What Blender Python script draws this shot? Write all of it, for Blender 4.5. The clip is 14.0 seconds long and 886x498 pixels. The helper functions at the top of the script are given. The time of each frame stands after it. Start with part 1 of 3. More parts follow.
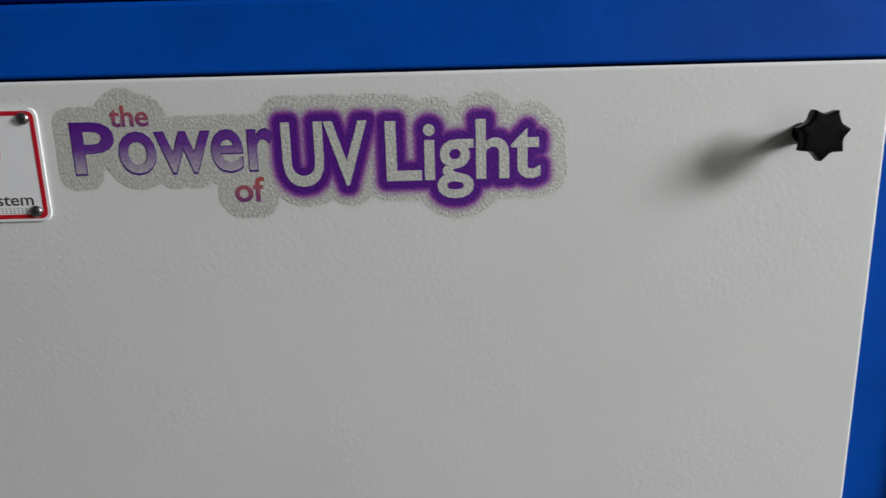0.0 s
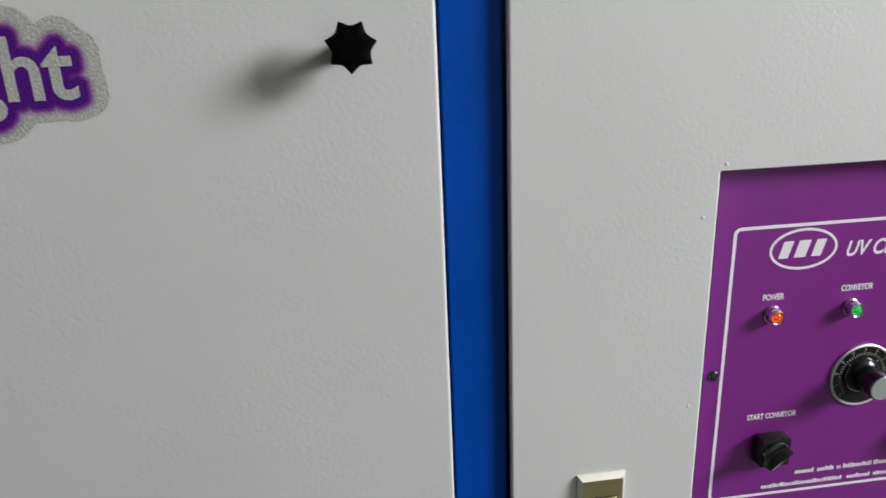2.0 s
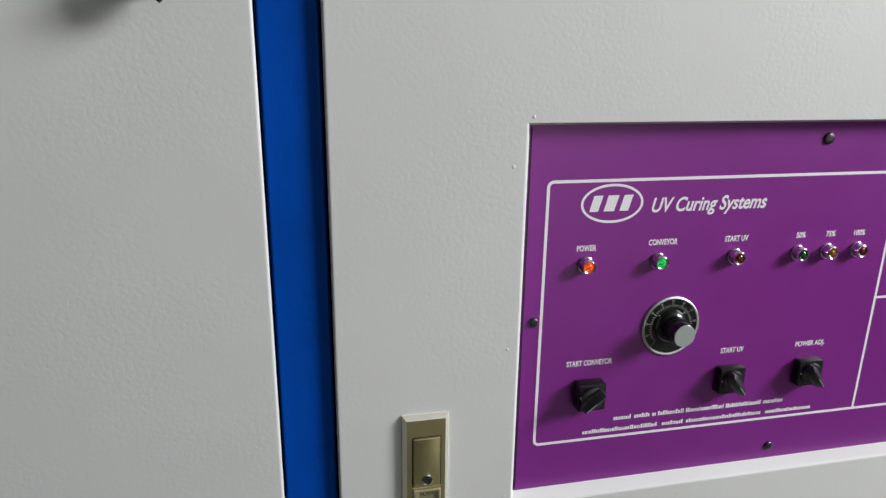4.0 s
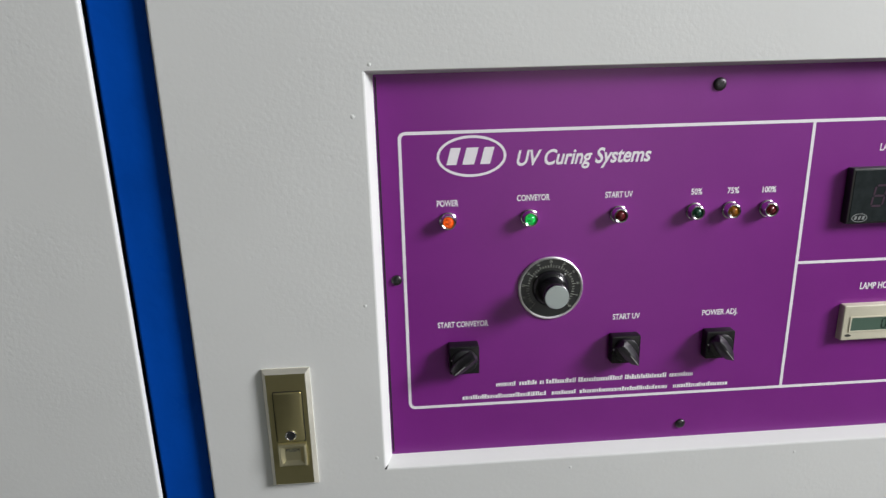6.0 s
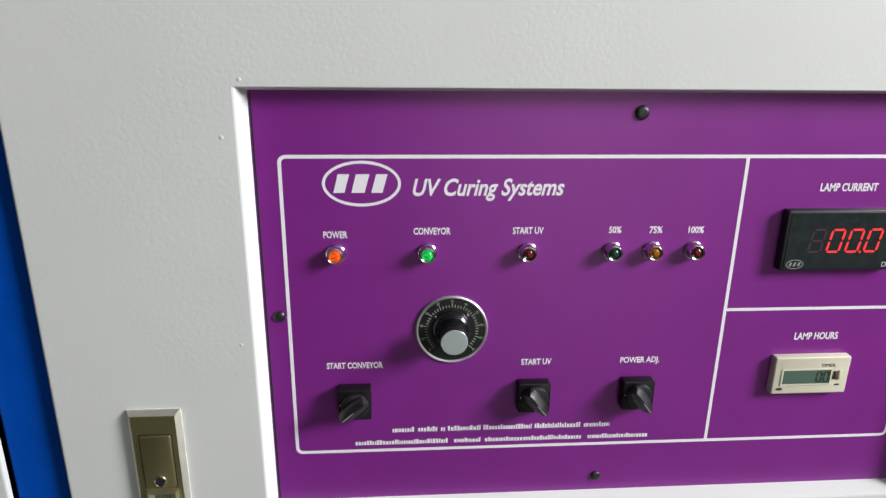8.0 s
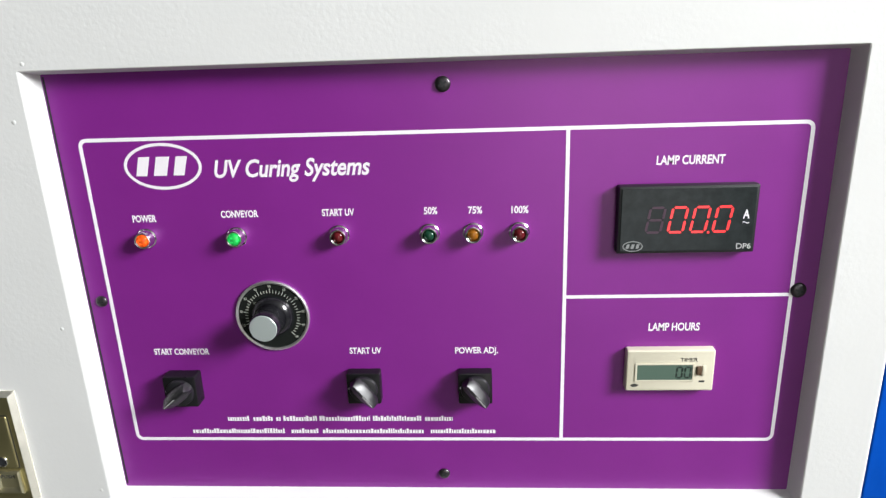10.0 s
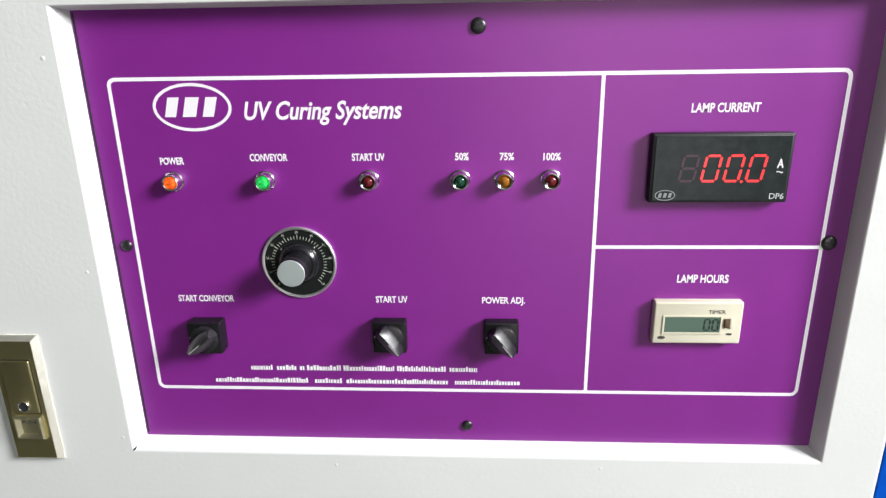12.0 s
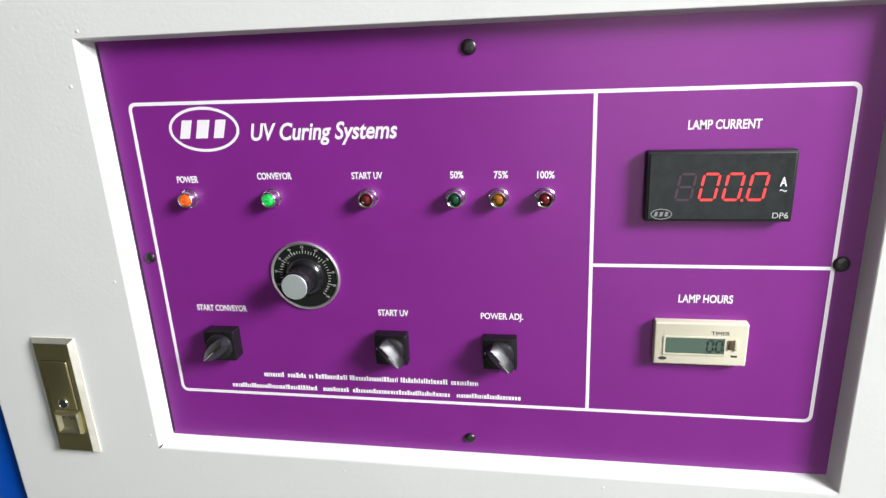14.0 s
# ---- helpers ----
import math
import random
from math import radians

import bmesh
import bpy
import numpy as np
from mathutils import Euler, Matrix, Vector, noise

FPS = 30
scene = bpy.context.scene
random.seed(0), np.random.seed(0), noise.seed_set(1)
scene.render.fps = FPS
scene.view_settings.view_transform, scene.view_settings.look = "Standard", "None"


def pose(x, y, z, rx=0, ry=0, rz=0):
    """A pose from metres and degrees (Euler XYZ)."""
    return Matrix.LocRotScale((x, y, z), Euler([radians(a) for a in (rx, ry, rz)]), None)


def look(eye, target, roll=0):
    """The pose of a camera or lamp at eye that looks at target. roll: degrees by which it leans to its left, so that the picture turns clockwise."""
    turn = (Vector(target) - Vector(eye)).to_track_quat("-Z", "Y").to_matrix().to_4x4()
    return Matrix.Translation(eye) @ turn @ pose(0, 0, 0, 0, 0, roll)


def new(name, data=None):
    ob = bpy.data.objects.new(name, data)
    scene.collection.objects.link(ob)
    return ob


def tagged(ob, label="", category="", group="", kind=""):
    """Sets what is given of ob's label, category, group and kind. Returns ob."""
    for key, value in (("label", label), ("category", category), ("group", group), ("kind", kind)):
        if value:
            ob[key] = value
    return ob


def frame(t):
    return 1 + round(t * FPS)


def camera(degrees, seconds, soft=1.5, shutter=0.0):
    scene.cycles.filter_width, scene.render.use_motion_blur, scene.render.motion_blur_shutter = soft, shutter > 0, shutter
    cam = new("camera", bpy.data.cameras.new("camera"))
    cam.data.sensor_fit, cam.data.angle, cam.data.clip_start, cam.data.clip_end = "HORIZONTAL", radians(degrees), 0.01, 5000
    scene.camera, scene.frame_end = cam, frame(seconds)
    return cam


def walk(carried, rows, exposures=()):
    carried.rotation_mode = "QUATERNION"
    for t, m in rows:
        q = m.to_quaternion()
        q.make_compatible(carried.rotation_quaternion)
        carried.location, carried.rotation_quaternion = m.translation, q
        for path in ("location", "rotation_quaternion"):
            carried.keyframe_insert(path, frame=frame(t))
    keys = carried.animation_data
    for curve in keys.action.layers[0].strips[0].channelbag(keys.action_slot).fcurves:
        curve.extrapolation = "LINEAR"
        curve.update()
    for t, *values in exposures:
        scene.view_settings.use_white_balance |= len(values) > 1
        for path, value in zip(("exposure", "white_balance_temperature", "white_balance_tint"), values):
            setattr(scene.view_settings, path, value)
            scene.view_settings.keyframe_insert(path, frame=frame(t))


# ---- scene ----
cam = camera(67.6, 14.0, soft=1.3, shutter=0.2)
PATH = [
    (0, (-0.043, -0.423, 1.411), (-0.039, 1.528, 0.97), -1.5),
    (0.5, (0.016, -0.433, 1.401), (0.049, 1.51, 0.926), -1.3),
    (1, (0.054, -0.439, 1.41), (0.231, 1.481, 0.879), -1.0),
    (1.5, (0.095, -0.432, 1.395), (0.318, 1.482, 0.859), -2.0),
    (2, (0.189, -0.438, 1.387), (0.42, 1.454, 0.782), -2.3),
    (2.5, (0.228, -0.439, 1.366), (0.512, 1.416, 0.675), -1.8),
    (3, (0.26, -0.442, 1.341), (0.592, 1.365, 0.551), 0.7),
    (3.2, (0.264, -0.449, 1.348), (0.628, 1.37, 0.601), 0.5),
    (5.3, (0.306, -0.54, 1.308), (0.747, 1.35, 0.822), 0.9),
    (5.5, (0.343, -0.526, 1.304), (0.69, 1.376, 0.793), 0.5),
    (6, (0.47, -0.524, 1.298), (0.598, 1.392, 0.738), -1.4),
    (6.2, (0.502, -0.534, 1.305), (0.582, 1.382, 0.737), -1.1),
    (6.5, (0.555, -0.553, 1.314), (0.598, 1.359, 0.73), -0.0),
    (7, (0.588, -0.558, 1.323), (0.549, 1.351, 0.727), -1.3),
    (7.5, (0.563, -0.511, 1.34), (0.637, 1.388, 0.718), 1.0),
    (7.8, (0.537, -0.468, 1.337), (0.722, 1.411, 0.678), -0.2),
    (8, (0.557, -0.463, 1.323), (0.697, 1.435, 0.708), 0.7),
    (8.3, (0.59, -0.464, 1.306), (0.623, 1.432, 0.672), -0.3),
    (8.5, (0.636, -0.464, 1.296), (0.586, 1.423, 0.636), -0.0),
    (8.7, (0.688, -0.458, 1.29), (0.55, 1.423, 0.624), -0.6),
    (10.8, (0.768, -0.447, 1.305), (0.651, 1.465, 0.728), -2.9),
    (11, (0.755, -0.453, 1.296), (0.618, 1.44, 0.664), -3.1),
    (11.2, (0.742, -0.457, 1.275), (0.616, 1.424, 0.606), -1.1),
    (11.5, (0.748, -0.457, 1.268), (0.64, 1.429, 0.609), -0.5),
    (12, (0.739, -0.456, 1.27), (0.629, 1.437, 0.634), -1.0),
    (12.5, (0.738, -0.458, 1.275), (0.633, 1.438, 0.646), -1.7),
    (12.8, (0.748, -0.463, 1.282), (0.59, 1.433, 0.666), -1.3),
    (13, (0.754, -0.466, 1.283), (0.523, 1.426, 0.678), -1.6),
    (13.2, (0.76, -0.466, 1.288), (0.491, 1.42, 0.677), -1.9),
    (13.5, (0.776, -0.462, 1.284), (0.506, 1.424, 0.674), -2.5),
    (14, (0.8, -0.453, 1.284), (0.458, 1.413, 0.649), -2.7),
]
EXPOSURES = [(0, 0.01), (1.5, 0.0), (3, -0.08), (5.5, -0.08), (7, -0.02), (8.5, 0.22), (11, 0.66), (12.5, 0.64), (14, 0.61)]
walk(cam, [(t, look(eye, target, roll)) for t, eye, target, roll in PATH], EXPOSURES)

# ---- plan, in metres: the machine's front faces -y ----
DY = 0.005          # front face of the two doors
PY = 0.019          # front face of the control panel in its recess
D1R, D2L, D2R, DTOP, DBOT = 0.2445, 0.2910, 1.0580, 1.4285, 0.180
RIN = (0.4555, 1.0058, 0.9435, 1.2845)      # recess at the panel: x0 x1 z0 z1
ROUT = (0.4465, 1.0122, 0.9345, 1.2886)   # recess at the door's face
ROOM = (-3.0, 3.2, -2.4, 1.3, 0.0, 3.5)
WIN = (-1.80, -0.72, 2.00, 3.05)          # window in the east wall: y0 y1 z0 z1

SHEEN_OPENING = (0.80, 1.85, 2.05)              # unseen opening added in the south wall: x0 x1 height

# ---- world and light: a window off to the machine's right, an added unseen opening facing it ----
world = bpy.data.worlds.new("world")
scene.world = world
world.use_nodes = True
wn = world.node_tree.nodes
sky = wn.new("ShaderNodeTexSky")
sky.sky_type = 'NISHITA'
sky.sun_disc = False
sky.sun_elevation, sky.sun_rotation = radians(35), radians(200)
wn["Background"].inputs["Strength"].default_value = 0.12
world.node_tree.links.new(sky.outputs["Color"], wn["Background"].inputs["Color"])

lamp = bpy.data.lights.new("window_light", 'AREA')
lamp.shape, lamp.size, lamp.size_y = 'RECTANGLE', WIN[1] - WIN[0] - 0.1, WIN[3] - WIN[2] - 0.1
lamp.energy, lamp.color = 196.0, (0.98, 0.985, 1.0)
window_light = new("window_light", lamp)
window_light.matrix_world = look((ROOM[1] + 0.004, (WIN[0] + WIN[1]) / 2, (WIN[2] + WIN[3]) / 2), (0.0, (WIN[0] + WIN[1]) / 2, (WIN[2] + WIN[3]) / 2))

# added lamp in the unseen opening, for the sheen on the purple panel
lamp = bpy.data.lights.new("sheen_light", 'AREA')
lamp.shape, lamp.size, lamp.size_y = 'RECTANGLE', SHEEN_OPENING[1] - SHEEN_OPENING[0] - 0.1, SHEEN_OPENING[2] - 0.1
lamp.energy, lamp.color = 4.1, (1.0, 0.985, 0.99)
sheen_light = new("sheen_light", lamp)
sheen_light.matrix_world = look(((SHEEN_OPENING[0] + SHEEN_OPENING[1]) / 2, ROOM[2] - 0.01, SHEEN_OPENING[2] / 2), ((SHEEN_OPENING[0] + SHEEN_OPENING[1]) / 2, 0.0, SHEEN_OPENING[2] / 2))


# ---- materials ----
def material(name, colour, rough=0.5, metal=0.0, coat=0.0, spec=0.5):
    m = bpy.data.materials.new(name)
    m.use_nodes = True
    p = m.node_tree.nodes["Principled BSDF"]
    p.inputs["Base Color"].default_value = (*colour, 1)
    p.inputs["Roughness"].default_value = rough
    p.inputs["Metallic"].default_value = metal
    p.inputs["Coat Weight"].default_value = coat
    p.inputs["Specular IOR Level"].default_value = spec
    return m


def node(m, kind, **values):
    n = m.node_tree.nodes.new(kind)
    for k, v in values.items():
        n.inputs[k].default_value = v
    return n


def link(m, a, out, b, inp):
    m.node_tree.links.new(a.outputs[out], b.inputs[inp])


def principled(m):
    return m.node_tree.nodes["Principled BSDF"]


def coords(m, stretch=(1, 1, 1)):
    tc = m.node_tree.nodes.new("ShaderNodeTexCoord")
    mp = node(m, "ShaderNodeMapping", Scale=stretch)
    link(m, tc, "Object", mp, "Vector")
    return mp


def mottle(m, colour, amount, scale, src):
    """Slow colour variation between a darker and a lighter tone."""
    n = node(m, "ShaderNodeTexNoise", Scale=scale, Detail=4.0, Roughness=0.6)
    link(m, src, "Vector", n, "Vector")
    r = m.node_tree.nodes.new("ShaderNodeValToRGB")
    r.color_ramp.elements[0].position, r.color_ramp.elements[1].position = 0.3, 0.7
    r.color_ramp.elements[0].color = (*[c * (1 - amount) for c in colour], 1)
    r.color_ramp.elements[1].color = (*[min(1, c * (1 + amount)) for c in colour], 1)
    link(m, n, "Fac", r, "Fac")
    link(m, r, "Color", principled(m), "Base Color")
    return r


def relief(m, layers, src):
    """Stacked bump layers: (scale per metre, depth in metres, detail)."""
    last = None
    for scale, depth, detail in layers:
        n = node(m, "ShaderNodeTexNoise", Scale=scale, Detail=detail, Roughness=0.55)
        link(m, src, "Vector", n, "Vector")
        b = node(m, "ShaderNodeBump", Strength=1.0, Distance=depth)
        link(m, n, "Fac", b, "Height")
        if last:
            link(m, last, "Normal", b, "Normal")
        last = b
    link(m, last, "Normal", principled(m), "Normal")


def rough_wear(m, lo, hi, scale, src):
    n = node(m, "ShaderNodeTexNoise", Scale=scale, Detail=5.0)
    link(m, src, "Vector", n, "Vector")
    r = node(m, "ShaderNodeMapRange")
    r.inputs["From Min"].default_value, r.inputs["From Max"].default_value = 0.3, 0.7
    r.inputs["To Min"].default_value, r.inputs["To Max"].default_value = lo, hi
    link(m, n, "Fac", r, "Value")
    link(m, r, "Result", principled(m), "Roughness")


door_paint = material("door_paint", (0.66, 0.665, 0.655), 0.42, spec=0.3)
c = coords(door_paint)
mottle(door_paint, (0.66, 0.665, 0.655), 0.025, 6.0, c)
peel = node(door_paint, "ShaderNodeTexNoise", Scale=260.0, Detail=2.0, Roughness=0.5)
patch = node(door_paint, "ShaderNodeTexNoise", Scale=11.0, Detail=2.0)
gain = node(door_paint, "ShaderNodeMapRange")
gain.inputs["From Min"].default_value, gain.inputs["From Max"].default_value = 0.38, 0.62
gain.inputs["To Min"].default_value, gain.inputs["To Max"].default_value = 0.30, 1.0
pits = node(door_paint, "ShaderNodeTexVoronoi", Scale=95.0)
pit_depth = node(door_paint, "ShaderNodeMapRange")
pit_depth.inputs["From Min"].default_value, pit_depth.inputs["From Max"].default_value = 0.0, 0.16
pit_depth.inputs["To Min"].default_value, pit_depth.inputs["To Max"].default_value = 0.0, 0.35
for n in (peel, patch, pits):
    link(door_paint, c, "Vector", n, "Vector")
link(door_paint, patch, "Fac", gain, "Value")
link(door_paint, pits, "Distance", pit_depth, "Value")
height = door_paint.node_tree.nodes.new("ShaderNodeMath")
height.operation = 'ADD'
link(door_paint, peel, "Fac", height, 0)
link(door_paint, pit_depth, "Result", height, 1)
scaled = door_paint.node_tree.nodes.new("ShaderNodeMath")
scaled.operation = 'MULTIPLY'
link(door_paint, height, "Value", scaled, 0)
link(door_paint, gain, "Result", scaled, 1)
bump = node(door_paint, "ShaderNodeBump", Strength=1.0, Distance=0.00018)
link(door_paint, scaled, "Value", bump, "Height")
link(door_paint, bump, "Normal", principled(door_paint), "Normal")
rough_wear(door_paint, 0.36, 0.5, 9.0, c)

blue_paint = material("blue_paint", (0.001, 0.062, 0.385), 0.3, spec=0.08)
c = coords(blue_paint)
mottle(blue_paint, (0.001, 0.062, 0.385), 0.10, 12.0, c)
relief(blue_paint, [(70.0, 0.0004, 2.0), (420.0, 0.00005, 3.0)], c)
rough_wear(blue_paint, 0.26, 0.4, 20.0, c)

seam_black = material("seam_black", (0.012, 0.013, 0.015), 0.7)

purple_film = material("purple_film", (0.188, 0.0145, 0.218), 0.33, spec=1.0)
principled(purple_film).inputs["Specular Tint"].default_value = (1.0, 0.62, 1.0, 1.0)     # tints the film's sheen purple
c = coords(purple_film)
mottle(purple_film, (0.188, 0.0145, 0.218), 0.05, 15.0, c)
relief(purple_film, [(25.0, 0.0003, 1.0)], c)
rough_wear(purple_film, 0.34, 0.38, 30.0, c)

white_print = material("white_print", (0.83, 0.80, 0.84), 0.4)
black_plastic = material("black_plastic", (0.007, 0.007, 0.008), 0.32, spec=0.4)
c = coords(black_plastic)
rough_wear(black_plastic, 0.25, 0.42, 150.0, c)
relief(black_plastic, [(600.0, 0.00006, 2.0)], c)
knob_plastic = material("knob_plastic", (0.0025, 0.0025, 0.003), 0.3, spec=0.08)
rough_wear(knob_plastic, 0.22, 0.34, 120.0, coords(knob_plastic))
lever_plastic = material("lever_plastic", (0.010, 0.010, 0.012), 0.2, spec=0.6)
rough_wear(lever_plastic, 0.34, 0.44, 200.0, coords(lever_plastic))
gloss_plastic = material("gloss_plastic", (0.008, 0.008, 0.010), 0.2, spec=0.6)
rough_wear(gloss_plastic, 0.15, 0.26, 200.0, coords(gloss_plastic))
dial_black = material("dial_black", (0.010, 0.012, 0.011), 0.22)
dial_rim = material("dial_rim", (0.78, 0.76, 0.78), 0.42, 1.0)
dial_print = material("dial_print", (0.32, 0.33, 0.29), 0.5)
grey_cap = material("grey_cap", (0.42, 0.47, 0.46), 0.35, 0.35)
rough_wear(grey_cap, 0.28, 0.42, 200.0, coords(grey_cap))
chrome = material("chrome", (0.80, 0.79, 0.80), 0.13, 1.0)
rough_wear(chrome, 0.08, 0.2, 400.0, coords(chrome))
steel = material("steel", (0.34, 0.33, 0.33), 0.3, 1.0)
dark_steel = material("dark_steel", (0.07, 0.065, 0.07), 0.35, 0.9)
latch_metal = material("latch_metal", (0.57, 0.51, 0.275), 0.27, 1.0)
c = coords(latch_metal, (40, 40, 2))
rough_wear(latch_metal, 0.32, 0.46, 60.0, c)
mottle(latch_metal, (0.57, 0.51, 0.275), 0.08, 20.0, coords(latch_metal))
# near-white copy of the latch metal: the bevel's window highlight is in its colour
bevel_highlight_brass = material("bevel_highlight_brass", (0.95, 0.92, 0.82), 0.3, 1.0)
rough_wear(bevel_highlight_brass, 0.44, 0.54, 200.0, coords(bevel_highlight_brass))
# lighter than the latch plate, to put the button's highlights into its colour
button_highlight_brass = material("button_highlight_brass", (0.86, 0.80, 0.56), 0.2, 1.0)
rough_wear(button_highlight_brass, 0.30, 0.42, 300.0, coords(button_highlight_brass))
meter_case = material("meter_case", (0.014, 0.015, 0.016), 0.4)
meter_face = material("meter_face", (0.022, 0.027, 0.028), 0.16, spec=0.25)
mottle(meter_face, (0.022, 0.027, 0.028), 0.25, 130.0, coords(meter_face))
meter_print = material("meter_print", (0.55, 0.56, 0.56), 0.5)
pointer_grey = material("pointer_grey", (0.30, 0.30, 0.30), 0.45)
emblem_grey = material("emblem_grey", (0.24, 0.25, 0.25), 0.5)
ghost_segment = material("ghost_segment", (0.060, 0.030, 0.052), 0.3)
cream_plastic = material("cream_plastic", (0.62, 0.585, 0.46), 0.42)
mottle(cream_plastic, (0.62, 0.585, 0.46), 0.03, 60.0, coords(cream_plastic))
lcd_glass = material("lcd_glass", (0.085, 0.135, 0.105), 0.12)
lcd_segment = material("lcd_segment", (0.012, 0.022, 0.018), 0.3)
brown_button = material("brown_button", (0.10, 0.06, 0.035), 0.4)
dark_print = material("dark_print", (0.05, 0.05, 0.045), 0.5)
sign_white = material("sign_white", (0.78, 0.78, 0.80), 0.3)
sign_red = material("sign_red", (0.50, 0.010, 0.022), 0.3)
wall_paint = material("wall_paint", (0.085, 0.088, 0.075), 0.8)
c = coords(wall_paint)
mottle(wall_paint, (0.085, 0.088, 0.075), 0.05, 1.5, c)
relief(wall_paint, [(60.0, 0.001, 3.0)], c)
ceiling_paint = material("ceiling_paint", (0.09, 0.093, 0.078), 0.85)
mottle(ceiling_paint, (0.09, 0.093, 0.078), 0.04, 1.0, coords(ceiling_paint))
concrete = material("concrete", (0.085, 0.088, 0.066), 0.65)
c = coords(concrete)
mottle(concrete, (0.085, 0.088, 0.066), 0.2, 2.5, c)
relief(concrete, [(25.0, 0.002, 5.0)], c)
frame_paint = material("frame_paint", (0.6, 0.6, 0.58), 0.45)


def glowing(name, colour, strength, base):
    m = material(name, base, 0.12)
    principled(m).inputs["Emission Color"].default_value = (*colour, 1)
    principled(m).inputs["Emission Strength"].default_value = strength
    return m


lens_orange = glowing("lens_orange", (1.0, 0.13, 0.012), 0.75, (0.5, 0.06, 0.01))
lens_green = glowing("lens_green", (0.02, 0.9, 0.16), 0.45, (0.02, 0.35, 0.06))
for m in (lens_orange, lens_green):
    v = node(m, "ShaderNodeTexVoronoi", Scale=420.0)
    link(m, coords(m), "Vector", v, "Vector")
    r = node(m, "ShaderNodeMapRange")
    r.inputs["From Min"].default_value, r.inputs["From Max"].default_value = 0.1, 0.6
    full = principled(m).inputs["Emission Strength"].default_value
    r.inputs["To Min"].default_value, r.inputs["To Max"].default_value = full * 1.5, full * 0.3
    link(m, v, "Distance", r, "Value")
    link(m, r, "Result", principled(m), "Emission Strength")
lens_red = material("lens_red", (0.10, 0.008, 0.012), 0.1)
lens_dark_green = material("lens_dark_green", (0.008, 0.045, 0.025), 0.1)
lens_amber = material("lens_amber", (0.25, 0.09, 0.008), 0.1)
digit_red = glowing("digit_red", (1.0, 0.045, 0.05), 0.95, (0.3, 0.02, 0.02))

# glittering vinyl of the sticker, with the print faded by its distance from the letters
glitter = material("glitter", (0.44, 0.44, 0.41), 0.38, 0.3)
c = coords(glitter)
relief(glitter, [(620.0, 0.0004, 2.0)], c)


def fade(m, attribute, stops, src):
    at = m.node_tree.nodes.new("ShaderNodeAttribute")
    at.attribute_name = attribute
    n = node(m, "ShaderNodeTexNoise", Scale=560.0, Detail=1.0)
    link(m, src, "Vector", n, "Vector")
    ramp = m.node_tree.nodes.new("ShaderNodeValToRGB")
    e = ramp.color_ramp.elements
    e[0].position, e[0].color = stops[0][0], (*stops[0][1], 1)
    e[1].position, e[1].color = stops[-1][0], (*stops[-1][1], 1)
    for pos, col in stops[1:-1]:
        x = e.new(pos)
        x.color = (*col, 1)
    link(m, at, "Fac", ramp, "Fac")
    mix = m.node_tree.nodes.new("ShaderNodeMixRGB")
    mix.blend_type = 'MULTIPLY'
    mix.inputs["Fac"].default_value = 1.0
    tone = node(m, "ShaderNodeMapRange")
    tone.inputs["From Min"].default_value, tone.inputs["From Max"].default_value = 0.35, 0.65
    tone.inputs["To Min"].default_value, tone.inputs["To Max"].default_value = 0.86, 1.14
    link(m, n, "Fac", tone, "Value")
    link(m, ramp, "Color", mix, "Color1")
    link(m, tone, "Result", mix, "Color2")
    link(m, mix, "Color", principled(m), "Base Color")


SILVER = (0.63, 0.63, 0.59)
VIOLET = (0.105, 0.012, 0.275)
fade(glitter, "print_fade", [(0.0, VIOLET), (0.42, VIOLET), (0.60, (0.30, 0.07, 0.39)), (0.74, (0.46, 0.33, 0.50)), (1.0, SILVER)], c)
glitter_letter = material("glitter_letter", SILVER, 0.38, 0.3)
c = coords(glitter_letter)
relief(glitter_letter, [(620.0, 0.0004, 2.0)], c)
fade(glitter_letter, "print_fade", [(0.0, SILVER), (1.0, SILVER)], c)
violet_ink = material("violet_ink", (0.07, 0.012, 0.20), 0.4)
graded_violet = material("graded_violet", VIOLET, 0.42, 0.2)
c = coords(graded_violet)
fade(graded_violet, "print_fade", [(0.0, (0.48, 0.45, 0.49)), (0.14, (0.40, 0.33, 0.46)), (0.48, (0.15, 0.04, 0.31)), (1.0, VIOLET)], c)
graded_red = material("graded_red", (0.5, 0.1, 0.1), 0.42, 0.1)
c = coords(graded_red)
fade(graded_red, "print_fade", [(0.0, (0.17, 0.04, 0.18)), (0.5, (0.34, 0.09, 0.14)), (1.0, (0.42, 0.08, 0.05))], c)


# ---- mesh helpers ----
def mesh_of(bm, name, smooth=35):
    bmesh.ops.recalc_face_normals(bm, faces=bm.faces)
    me = bpy.data.meshes.new(name)
    bm.to_mesh(me)
    bm.free()
    if smooth:
        for p in me.polygons:
            p.use_smooth = p.area < 0.0008 and abs(p.normal.y) < 0.99995
        me.set_sharp_from_angle(angle=radians(smooth))
    return me


def part(name, bm, mat, parent=None, label="", at=None, smooth=35):
    ob = new(name, mesh_of(bm, name, smooth) if isinstance(bm, bmesh.types.BMesh) else bm)
    ob.data.materials.append(mat)
    if parent:
        ob.parent = parent
    if at:
        ob.location = at
    return tagged(ob, label)


def thing(name, at, label, category, group="", kind=""):
    ob = new(name)
    ob.empty_display_size = 0.02
    ob.location = at
    return tagged(ob, label, category, group, kind)


